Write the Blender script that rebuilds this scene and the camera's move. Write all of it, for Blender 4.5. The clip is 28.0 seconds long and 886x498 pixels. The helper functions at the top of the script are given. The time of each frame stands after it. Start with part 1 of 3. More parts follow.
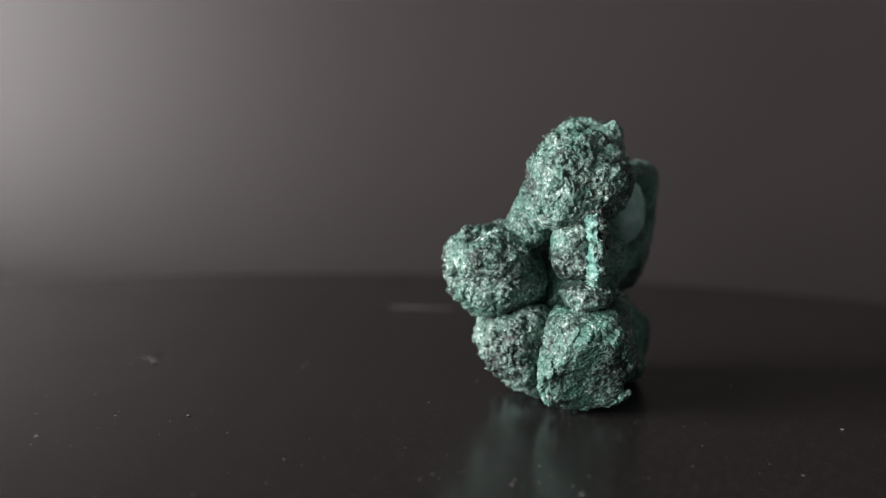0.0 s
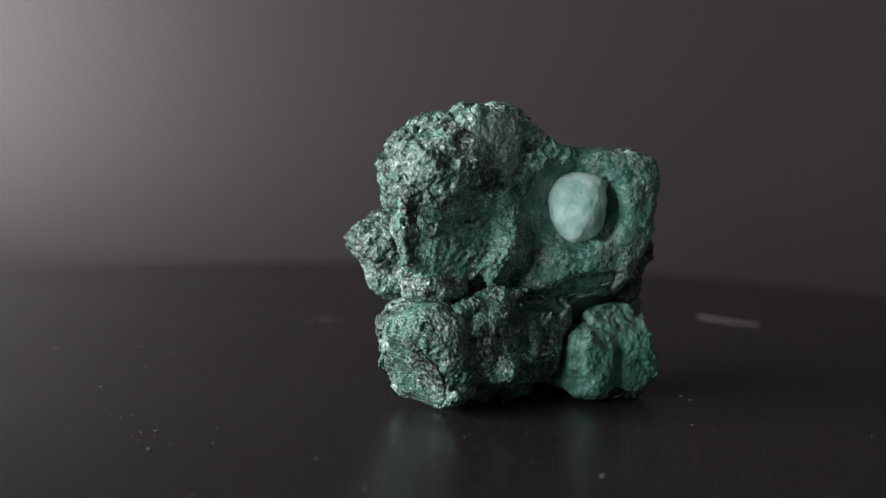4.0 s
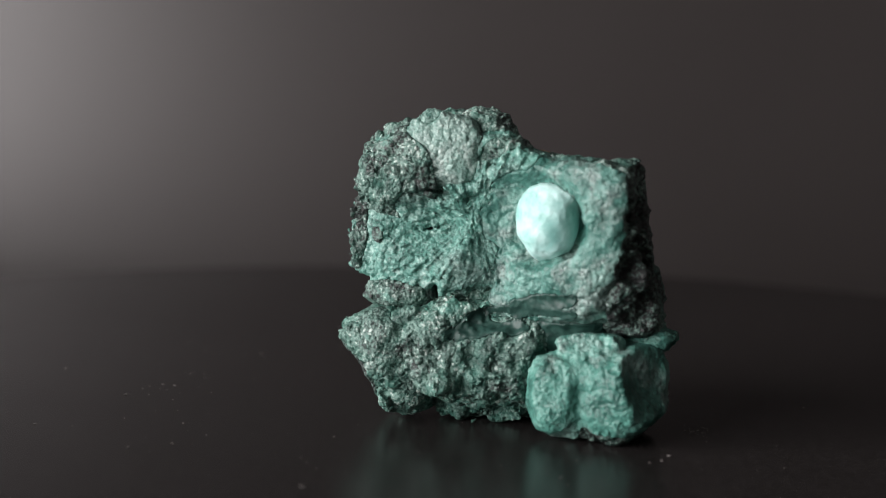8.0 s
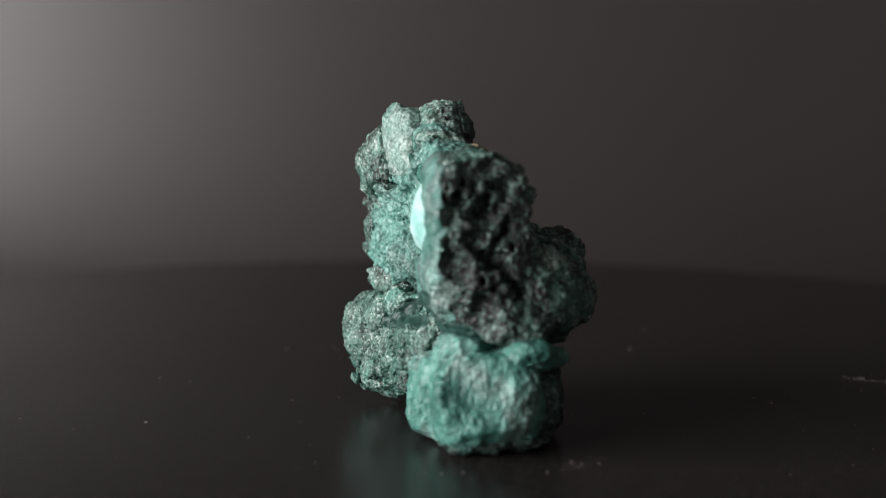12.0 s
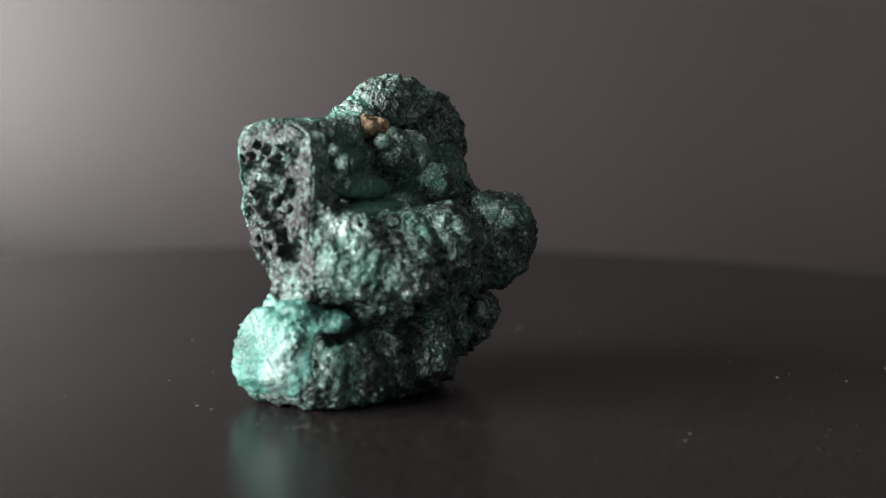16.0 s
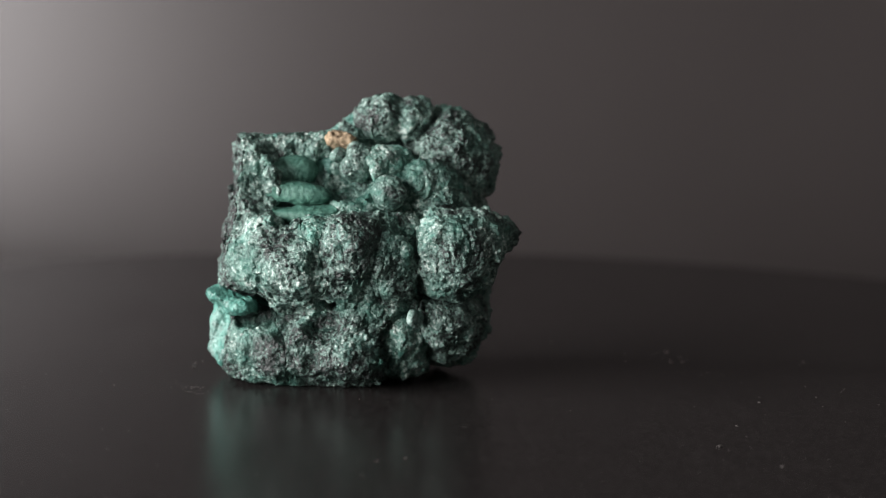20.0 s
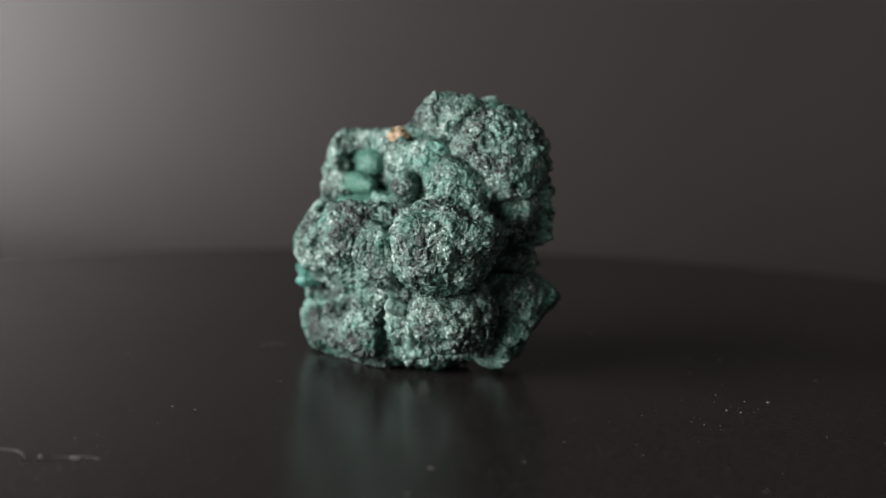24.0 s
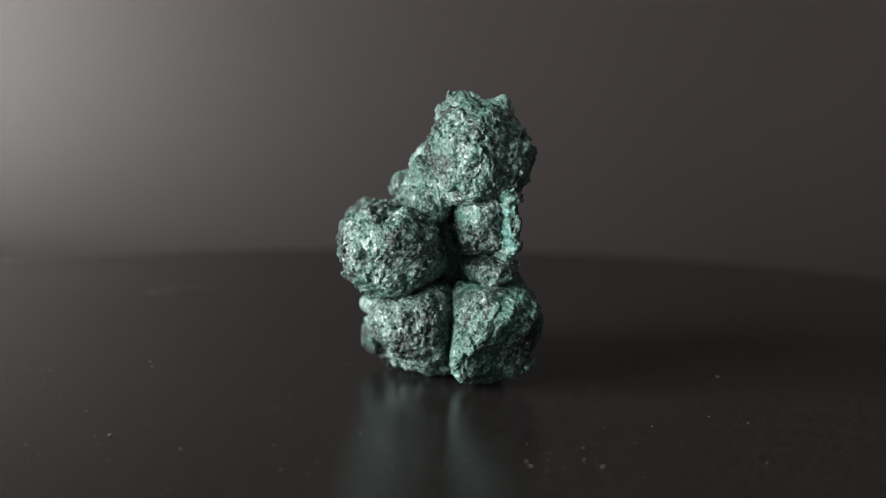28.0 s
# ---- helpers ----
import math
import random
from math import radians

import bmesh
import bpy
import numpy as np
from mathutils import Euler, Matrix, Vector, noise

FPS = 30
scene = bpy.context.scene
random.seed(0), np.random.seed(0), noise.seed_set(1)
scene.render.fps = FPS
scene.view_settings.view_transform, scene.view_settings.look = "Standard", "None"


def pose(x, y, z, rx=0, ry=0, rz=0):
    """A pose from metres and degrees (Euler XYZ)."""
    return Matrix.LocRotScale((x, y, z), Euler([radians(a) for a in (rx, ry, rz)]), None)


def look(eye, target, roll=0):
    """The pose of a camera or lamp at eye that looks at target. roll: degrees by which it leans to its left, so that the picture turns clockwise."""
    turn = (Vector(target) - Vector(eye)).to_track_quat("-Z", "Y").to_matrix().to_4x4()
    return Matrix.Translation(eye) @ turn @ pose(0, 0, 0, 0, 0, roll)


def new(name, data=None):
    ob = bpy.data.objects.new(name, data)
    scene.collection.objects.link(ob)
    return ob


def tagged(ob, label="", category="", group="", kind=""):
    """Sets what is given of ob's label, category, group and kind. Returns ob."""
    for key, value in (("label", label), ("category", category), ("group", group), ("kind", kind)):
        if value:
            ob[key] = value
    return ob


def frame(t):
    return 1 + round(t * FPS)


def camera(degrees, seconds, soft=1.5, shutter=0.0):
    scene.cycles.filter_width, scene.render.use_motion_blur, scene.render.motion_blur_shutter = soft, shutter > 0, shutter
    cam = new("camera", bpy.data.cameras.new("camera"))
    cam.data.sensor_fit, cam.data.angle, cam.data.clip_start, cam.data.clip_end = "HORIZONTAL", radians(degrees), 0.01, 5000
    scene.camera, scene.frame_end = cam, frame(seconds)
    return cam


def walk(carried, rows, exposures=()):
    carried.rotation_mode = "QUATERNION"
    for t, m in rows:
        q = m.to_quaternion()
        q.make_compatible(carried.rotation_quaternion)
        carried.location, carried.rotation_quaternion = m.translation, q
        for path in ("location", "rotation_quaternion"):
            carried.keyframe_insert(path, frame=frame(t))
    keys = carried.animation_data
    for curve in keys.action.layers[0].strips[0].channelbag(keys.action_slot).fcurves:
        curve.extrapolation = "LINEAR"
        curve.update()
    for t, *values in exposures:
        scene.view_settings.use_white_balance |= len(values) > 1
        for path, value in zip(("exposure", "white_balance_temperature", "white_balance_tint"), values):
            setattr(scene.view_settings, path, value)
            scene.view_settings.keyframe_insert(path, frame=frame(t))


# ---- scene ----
cam = camera(38.80, 28.0, soft=1.1)
CAMERA_PATH = [
    (0.0, pose(-0.00883, -0.17752, 0.03930, 84.518, -1.697, 0.106)),
    (0.5, pose(-0.00794, -0.17753, 0.03915, 84.466, -1.423, 0.111)),
    (1.0, pose(-0.00738, -0.17752, 0.03901, 84.417, -1.288, 0.114)),
    (1.5, pose(-0.00718, -0.17739, 0.03899, 84.339, -1.297, 0.116)),
    (2.0, pose(-0.00673, -0.17728, 0.03899, 84.232, -1.401, 0.117)),
    (2.5, pose(-0.00528, -0.17713, 0.03900, 84.133, -1.485, 0.119)),
    (3.0, pose(-0.00166, -0.17689, 0.03902, 84.082, -1.482, 0.120)),
    (3.5, pose(0.00276, -0.17683, 0.03902, 84.065, -1.479, 0.121)),
    (4.0, pose(0.00561, -0.17688, 0.03910, 84.049, -1.450, 0.121)),
    (4.5, pose(0.00656, -0.17688, 0.03907, 84.054, -1.377, 0.122)),
    (5.0, pose(0.00656, -0.17682, 0.03915, 84.034, -1.299, 0.123)),
    (5.5, pose(0.00592, -0.17674, 0.03927, 84.010, -1.231, 0.124)),
    (6.0, pose(0.00493, -0.17671, 0.03942, 83.994, -1.184, 0.124)),
    (6.5, pose(0.00387, -0.17677, 0.03957, 83.992, -1.169, 0.124)),
    (7.0, pose(0.00301, -0.17698, 0.03972, 84.004, -1.196, 0.124)),
    (7.5, pose(0.00173, -0.17714, 0.03987, 84.037, -1.231, 0.123)),
    (8.0, pose(0.00037, -0.17742, 0.03980, 84.103, -1.222, 0.122)),
    (8.5, pose(-0.00047, -0.17756, 0.03973, 84.146, -1.132, 0.121)),
    (9.0, pose(-0.00081, -0.17777, 0.03971, 84.154, -0.967, 0.123)),
    (9.5, pose(-0.00088, -0.17815, 0.03972, 84.138, -0.798, 0.124)),
    (10.0, pose(-0.00136, -0.17862, 0.03974, 84.117, -0.693, 0.125)),
    (10.5, pose(-0.00303, -0.17865, 0.03971, 84.078, -0.729, 0.125)),
    (11.0, pose(-0.00462, -0.17804, 0.03969, 84.014, -0.785, 0.126)),
    (11.5, pose(-0.00507, -0.17747, 0.03989, 83.902, -0.765, 0.128)),
    (12.0, pose(-0.00515, -0.17717, 0.04009, 83.745, -0.723, 0.130)),
    (12.5, pose(-0.00532, -0.17676, 0.04024, 83.592, -0.687, 0.132)),
    (13.0, pose(-0.00532, -0.17638, 0.04014, 83.469, -0.736, 0.133)),
    (13.5, pose(-0.00521, -0.17600, 0.03985, 83.377, -0.836, 0.135)),
    (14.0, pose(-0.00503, -0.17562, 0.03942, 83.322, -0.966, 0.137)),
    (14.5, pose(-0.00482, -0.17522, 0.03886, 83.318, -1.112, 0.138)),
    (15.0, pose(-0.00461, -0.17479, 0.03818, 83.387, -1.264, 0.137)),
    (15.5, pose(-0.00465, -0.17450, 0.03752, 83.505, -1.448, 0.135)),
    (16.0, pose(-0.00478, -0.17431, 0.03703, 83.641, -1.505, 0.132)),
    (16.5, pose(-0.00509, -0.17421, 0.03676, 83.767, -1.452, 0.129)),
    (17.0, pose(-0.00515, -0.17445, 0.03684, 83.859, -1.342, 0.126)),
    (17.5, pose(-0.00473, -0.17541, 0.03721, 83.910, -1.189, 0.126)),
    (18.0, pose(-0.00408, -0.17669, 0.03781, 83.894, -1.018, 0.127)),
    (18.5, pose(-0.00358, -0.17727, 0.03853, 83.793, -0.972, 0.129)),
    (19.0, pose(-0.00322, -0.17745, 0.03936, 83.635, -1.006, 0.131)),
    (19.5, pose(-0.00279, -0.17770, 0.03995, 83.478, -1.105, 0.134)),
    (20.0, pose(-0.00267, -0.17811, 0.04038, 83.343, -1.189, 0.138)),
    (20.5, pose(-0.00278, -0.17817, 0.04055, 83.263, -1.195, 0.139)),
    (21.0, pose(-0.00295, -0.17825, 0.04057, 83.225, -1.200, 0.140)),
    (21.5, pose(-0.00326, -0.17843, 0.04040, 83.229, -1.256, 0.141)),
    (22.0, pose(-0.00334, -0.17843, 0.04018, 83.273, -1.338, 0.140)),
    (22.5, pose(-0.00323, -0.17831, 0.04000, 83.321, -1.432, 0.140)),
    (23.0, pose(-0.00298, -0.17814, 0.03992, 83.345, -1.523, 0.140)),
    (23.5, pose(-0.00262, -0.17802, 0.03999, 83.328, -1.588, 0.141)),
    (24.0, pose(-0.00218, -0.17802, 0.04023, 83.258, -1.596, 0.143)),
    (24.5, pose(-0.00161, -0.17794, 0.04047, 83.172, -1.593, 0.145)),
    (25.0, pose(-0.00077, -0.17745, 0.04065, 83.100, -1.594, 0.147)),
    (25.5, pose(-0.00017, -0.17671, 0.04063, 83.102, -1.559, 0.146)),
    (26.0, pose(0.00058, -0.17593, 0.04042, 83.166, -1.476, 0.144)),
    (26.5, pose(0.00165, -0.17537, 0.04020, 83.222, -1.340, 0.141)),
    (27.0, pose(0.00299, -0.17463, 0.04024, 83.217, -1.195, 0.140)),
    (27.5, pose(0.00428, -0.17406, 0.04048, 83.160, -1.048, 0.140)),
    (28.0, pose(0.00547, -0.17365, 0.04069, 83.095, -0.886, 0.140)),
]
# the film camera's own slow brightening and darkening, in stops
EXPOSURES = [(0.0, 0.42), (1.0, 0.34), (2.0, 0.36), (4.0, 0.26), (7.0, 0.0), (8.0, 0.0), (9.0, -0.02), (10.0, 0.06), (11.0, 0.16), (12.0, -0.05), (14.5, 0.34), (15.0, 0.44), (16.0, 0.86), (17.0, 0.8), (18.0, 0.72), (19.0, 0.36), (20.0, 0.5), (21.0, 0.23), (25.0, 0.21), (27.0, 0.15), (28.0, 0.38)]
walk(cam, CAMERA_PATH, exposures=EXPOSURES)

# a green mineral lump on a slowly turning black display platter, before a grey board
scene.view_settings.exposure = 0.0
cam.data.dof.use_dof = True
cam.data.dof.focus_distance = 0.167
cam.data.dof.aperture_fstop = 15.0

world = bpy.data.worlds.new("room_air")
scene.world = world
world.use_nodes = True
world.node_tree.nodes["Background"].inputs[0].default_value = (0.5, 0.5, 0.52, 1)
world.node_tree.nodes["Background"].inputs[1].default_value = 0.01

# daylight in the window opening of the side wall
light = bpy.data.lights.new("window_daylight", "AREA")
light.shape, light.size, light.size_y = "RECTANGLE", 0.96, 0.56
light.energy, light.color = 20.0, (1.0, 0.945, 0.95)
lamp = new("window_daylight", light)
lamp.matrix_world = look((-0.742, -0.46, 0.22), (0.3, -0.46, 0.22))


# ---- materials ----
def mat(name):
    m = bpy.data.materials.new(name)
    m.use_nodes = True
    nt = m.node_tree
    return m, nt, nt.nodes["Principled BSDF"]


def node(nt, kind, **kw):
    n = nt.nodes.new(kind)
    for k, v in kw.items():
        n.inputs[k].default_value = v
    return n


def place_map(nt, scale=(1, 1, 1), loc=(0, 0, 0), rot=(0, 0, 0)):
    c = nt.nodes.new("ShaderNodeTexCoord")
    m = nt.nodes.new("ShaderNodeMapping")
    m.inputs["Location"].default_value, m.inputs["Scale"].default_value = loc, scale
    m.inputs["Rotation"].default_value = [radians(a) for a in rot]
    nt.links.new(c.outputs["Object"], m.inputs["Vector"])
    return m.outputs["Vector"]


def noise_tex(nt, vec, scale, detail=4.0, rough=0.6, distort=0.0):
    n = node(nt, "ShaderNodeTexNoise", Scale=scale, Detail=detail, Roughness=rough, Distortion=distort)
    nt.links.new(vec, n.inputs["Vector"])
    return n.outputs["Fac"]


def ramp(nt, fac, stops):
    r = nt.nodes.new("ShaderNodeValToRGB")
    e = r.color_ramp.elements
    while len(e) < len(stops):
        e.new(0.5)
    for el, (p, c) in zip(e, stops):
        el.position, el.color = p, (*c, 1) if len(c) == 3 else c
    nt.links.new(fac, r.inputs["Fac"])
    return r.outputs["Color"]


def mix(nt, fac, a, b, blend="MIX"):
    m = nt.nodes.new("ShaderNodeMix")
    m.data_type, m.blend_type = "RGBA", blend
    for sock, v in ((m.inputs["Factor"], fac), (m.inputs[6], a), (m.inputs[7], b)):
        if isinstance(v, (int, float)):
            sock.default_value = v
        elif isinstance(v, tuple):
            sock.default_value = (*v, 1)
        else:
            nt.links.new(v, sock)
    return m.outputs[2]


def bump(nt, bsdf, height, strength, dist, under=None):
    b = node(nt, "ShaderNodeBump", Strength=strength, Distance=dist)
    nt.links.new(height, b.inputs["Height"])
    if under:
        nt.links.new(under, b.inputs["Normal"])
    nt.links.new(b.outputs["Normal"], bsdf.inputs["Normal"])
    return b.outputs["Normal"]


def grey(v):
    return (v, v, v)


def grains(nt, v, scale):
    """Packed crystal grains: a value of its own for each grain, and the grains' height."""
    g = node(nt, "ShaderNodeTexVoronoi", Scale=scale)
    nt.links.new(v, g.inputs["Vector"])
    c = nt.nodes.new("ShaderNodeSeparateColor")
    nt.links.new(g.outputs["Color"], c.inputs["Color"])
    h = nt.nodes.new("ShaderNodeMath")
    h.operation = "SUBTRACT"
    h.inputs[0].default_value = 1.0
    nt.links.new(g.outputs["Distance"], h.inputs[1])
    return c.outputs["Red"], h.outputs[0]


def sums(nt, terms, add=0.0):
    """add plus each value times its weight."""
    out = None
    for sock, w in terms:
        m = nt.nodes.new("ShaderNodeMath")
        m.operation = "MULTIPLY_ADD"
        nt.links.new(sock, m.inputs[0])
        m.inputs[1].default_value = w
        if out is None:
            m.inputs[2].default_value = add
        else:
            nt.links.new(out, m.inputs[2])
        out = m.outputs[0]
    return out


def crust(name, green=0.5, pale=0.5, dark=(0.014, 0.021, 0.019), tint=(0.036, 0.125, 0.096), light=(0.49, 0.585, 0.54)):
    """Granular crystal crust: dark ground, green stain in patches, fine pale glittering grains."""
    m, nt, bs = mat(name)
    v = place_map(nt)
    patches = noise_tex(nt, v, 140, 5, 0.62, 0.5)
    worms = noise_tex(nt, v, 900, 4, 0.62, 1.2)
    fine = noise_tex(nt, v, 2300, 3, 0.6, 0.6)
    broad = noise_tex(nt, v, 200, 4, 0.6, 0.4)
    each, height = grains(nt, v, 2300)
    ground = mix(nt, ramp(nt, patches, [(0.58 - 0.3 * green, grey(0)), (0.78 - 0.3 * green, grey(1))]), dark, tint)
    half = mix(nt, 0.55, ground, (0.22, 0.37, 0.315))
    level = sums(nt, [(each, 0.24), (worms, 0.65), (fine, 0.85), (broad, 1.0)], -1.19 + 0.16 * pale)
    col = mix(nt, ramp(nt, level, [(0.18, grey(0)), (0.36, grey(1))]), ground, half)
    col = mix(nt, ramp(nt, level, [(0.44, grey(0)), (0.56, grey(1))]), col, light)
    pools = ramp(nt, noise_tex(nt, v, 210, 5, 0.66, 0.4), [(0.57, grey(0)), (0.70, grey(0.2 + 0.4 * green))])
    col = mix(nt, pools, col, (0.13, 0.42, 0.34))
    nt.links.new(col, bs.inputs["Base Color"])
    bs.inputs["Roughness"].default_value = 0.5
    n1 = bump(nt, bs, worms, 0.5, 0.0006)
    bump(nt, bs, sums(nt, [(height, 1.0), (fine, 0.8)]), 0.7, 0.00022, n1)
    return m


def fibrous(name, centre, a=(0.022, 0.09, 0.07), b=(0.10, 0.28, 0.23), c=(0.38, 0.58, 0.52), sooty=0.4, turns=9.0):
    """Silky green fibres that fan out round a centre in the y-z plane, dulled in patches."""
    m, nt, bs = mat(name)
    w = place_map(nt, loc=tuple(-q for q in centre))
    sep = nt.nodes.new("ShaderNodeSeparateXYZ")
    nt.links.new(w, sep.inputs[0])
    ang = nt.nodes.new("ShaderNodeMath")
    ang.operation = "ARCTAN2"
    nt.links.new(sep.outputs["Z"], ang.inputs[0])
    nt.links.new(sep.outputs["Y"], ang.inputs[1])
    far = nt.nodes.new("ShaderNodeVectorMath")
    far.operation = "LENGTH"
    nt.links.new(w, far.inputs[0])
    polar = nt.nodes.new("ShaderNodeCombineXYZ")
    for k, (sock, f) in enumerate(((ang.outputs[0], 1.0), (far.outputs["Value"], 26.0), (sep.outputs["X"], 40.0))):
        t = nt.nodes.new("ShaderNodeMath")
        t.operation = "MULTIPLY"
        t.inputs[1].default_value = f
        nt.links.new(sock, t.inputs[0])
        nt.links.new(t.outputs[0], polar.inputs[k])
    fib = noise_tex(nt, polar.outputs[0], turns, 5, 0.68, 0.5)
    speck = noise_tex(nt, w, 1500, 4, 0.62, 0.8)
    big = noise_tex(nt, w, 170, 5, 0.62, 0.5)
    each, height = grains(nt, w, 2300)
    col = ramp(nt, sums(nt, [(fib, 0.55), (speck, 0.5), (each, 0.12)], -0.09), [(0.34, a), (0.50, b), (0.68, c)])
    dull = ramp(nt, sums(nt, [(each, 0.4), (speck, 0.9), (fib, 0.3)], -0.3), [(0.30, (0.02, 0.032, 0.03)), (0.72, (0.34, 0.40, 0.375))])
    col = mix(nt, ramp(nt, big, [(0.42, grey(0)), (0.60, grey(sooty))]), col, dull)
    nt.links.new(col, bs.inputs["Base Color"])
    bs.inputs["Roughness"].default_value = 0.42
    n1 = bump(nt, bs, fib, 0.8, 0.0005)
    bump(nt, bs, sums(nt, [(height, 0.7), (speck, 0.9)]), 0.8, 0.00022, n1)
    return m


def banded(name, centre, scale=420.0, deep=(0.034, 0.125, 0.10), mid=(0.085, 0.265, 0.215), pale=(0.22, 0.43, 0.37), grit=0.5, rings=0.12, cover=0.50):
    """Wavering concentric malachite bands round a centre, crusted over in patches."""
    m, nt, bs = mat(name)
    v = place_map(nt, loc=tuple(-c for c in centre))
    w = nt.nodes.new("ShaderNodeTexWave")
    w.wave_type, w.rings_direction, w.wave_profile = "RINGS", "SPHERICAL", "SIN"
    for k, val in (("Scale", scale), ("Distortion", 11.0), ("Detail", 3.0), ("Detail Scale", 0.9)):
        w.inputs[k].default_value = val
    nt.links.new(v, w.inputs["Vector"])
    big = noise_tex(nt, v, 190, 4, 0.6, 0.4)
    fine = noise_tex(nt, v, 2100, 4, 0.62, 0.5)
    each, height = grains(nt, v, 2300)
    tone = sums(nt, [(w.outputs["Fac"], rings), (big, 1.5), (fine, 0.45)], -0.49 - 0.5 * rings)
    col = ramp(nt, tone, [(0.30, deep), (0.50, mid), (0.74, pale)])
    crusty = ramp(nt, sums(nt, [(each, 0.5), (fine, 0.8)], -0.1), [(0.35, (0.03, 0.055, 0.05)), (0.70, (0.26, 0.35, 0.32))])
    col = mix(nt, ramp(nt, noise_tex(nt, v, 130, 4, 0.65, 0.3), [(cover, grey(0)), (cover + 0.12, grey(grit))]), col, crusty)
    nt.links.new(col, bs.inputs["Base Color"])
    bs.inputs["Roughness"].default_value = 0.40
    n1 = bump(nt, bs, big, 0.6, 0.0010)
    bump(nt, bs, sums(nt, [(height, 0.6), (fine, 1.0)]), 0.6, 0.00025, n1)
    return m


def pale_stone(name):
    m, nt, bs = mat(name)
    v = place_map(nt)
    big = noise_tex(nt, v, 260, 4, 0.55, 0.4)
    fine = noise_tex(nt, v, 1200, 3)
    col = ramp(nt, big, [(0.34, (0.22, 0.50, 0.45)), (0.50, (0.42, 0.68, 0.64)), (0.66, (0.58, 0.78, 0.75))])
    col = mix(nt, ramp(nt, fine, [(0.52, grey(0)), (0.66, grey(0.3))]), col, (0.20, 0.45, 0.40))
    nt.links.new(col, bs.inputs["Base Color"])
    bs.inputs["Roughness"].default_value = 0.5
    n1 = bump(nt, bs, big, 0.4, 0.0006)
    bump(nt, bs, fine, 0.25, 0.0001, n1)
    return m


def plain_grain(name, a, b, rough, scale, strength=0.3, dist=0.0002):
    m, nt, bs = mat(name)
    v = place_map(nt)
    n = noise_tex(nt, v, scale, 4, 0.6)
    nt.links.new(ramp(nt, n, [(0.35, a), (0.65, b)]), bs.inputs["Base Color"])
    bs.inputs["Roughness"].default_value = rough
    bump(nt, bs, n, strength, dist)
    return m


def platter_finish():
    """Black moulded plastic, satin, with faint wiped smears and fine grain."""
    m, nt, bs = mat("black_satin_plastic")
    v = place_map(nt)
    smear = noise_tex(nt, v, 26, 4, 0.6, 0.8)
    grain = noise_tex(nt, v, 1900, 2, 0.5)
    nt.links.new(mix(nt, ramp(nt, grain, [(0.45, grey(0)), (0.75, grey(1))]), (0.0178, 0.0161, 0.0157), (0.0370, 0.0339, 0.0331)), bs.inputs["Base Color"])
    r = nt.nodes.new("ShaderNodeMapRange")
    r.inputs["To Min"].default_value, r.inputs["To Max"].default_value = 0.21, 0.29
    nt.links.new(smear, r.inputs["Value"])
    nt.links.new(r.outputs["Result"], bs.inputs["Roughness"])
    bs.inputs["Specular IOR Level"].default_value = 0.10
    bump(nt, bs, grain, 0.12, 0.00008)
    return m


def board_finish():
    m, nt, bs = mat("grey_satin_board")
    v = place_map(nt)
    big = noise_tex(nt, v, 5, 3, 0.5)
    grain = noise_tex(nt, v, 900, 2, 0.5)
    nt.links.new(ramp(nt, big, [(0.3, (0.044, 0.0387, 0.0377)), (0.7, (0.050, 0.0440, 0.0430))]), bs.inputs["Base Color"])
    bs.inputs["Roughness"].default_value = 0.38
    bs.inputs["Specular IOR Level"].default_value = 0.62
    bump(nt, bs, grain, 0.05, 0.0002)
    return m


CRUST = crust("silver_green_crust", 0.4, 0.66)
CRUST_GREEN = crust("green_crust", 0.75, 0.6)
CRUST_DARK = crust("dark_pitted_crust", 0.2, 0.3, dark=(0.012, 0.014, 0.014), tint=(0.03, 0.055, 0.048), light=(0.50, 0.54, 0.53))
CRUST_GREY = crust("grey_foot_crust", 0.3, 0.2)
FIBRE = fibrous("fibrous_malachite", (0.016, 0.008, 0.021))
FIBRE_DARK = crust("sooty_granular_malachite", 0.8, 0.5, dark=(0.02, 0.027, 0.025))
SOCKET = banded("socket_malachite", (0.0195, 0.016, 0.028), 300, mid=(0.075, 0.21, 0.175), grit=0.85, rings=0.10, cover=0.47)
BAND = banded("banded_malachite", (0.0205, 0.0305, 0.0098), 430, grit=0.7, rings=0.08, cover=0.52)
CUT = fibrous("cut_face_malachite", (0.014, 0.010, 0.024), (0.055, 0.14, 0.115), (0.20, 0.34, 0.295), (0.46, 0.60, 0.55), 0.5, 5.0)
PALE = pale_stone("pale_turquoise_stone")
# malachite darkened to carry the shade under the ledge in its colour
SHADE = plain_grain("shaded_green_malachite", (0.010, 0.040, 0.032), (0.030, 0.085, 0.069), 0.5, 900, 0.4, 0.0002)
VELVET = plain_grain("velvet_green_malachite", (0.022, 0.10, 0.072), (0.085, 0.21, 0.16), 0.6, 1800, 0.6, 0.0003)
OCHRE = plain_grain("ochre_clay", (0.13, 0.095, 0.05), (0.44, 0.34, 0.22), 0.8, 900, 0.8, 0.0006)
BLACK = platter_finish()
BOARD = board_finish()
PLASTER = plain_grain("room_plaster", (0.22, 0.215, 0.21), (0.27, 0.265, 0.26), 0.8, 60)
# unseen table, white only to throw window light up onto the lower board
WOOD = plain_grain("white_bounce_paint", (0.68, 0.67, 0.65), (0.76, 0.75, 0.73), 0.5, 40)
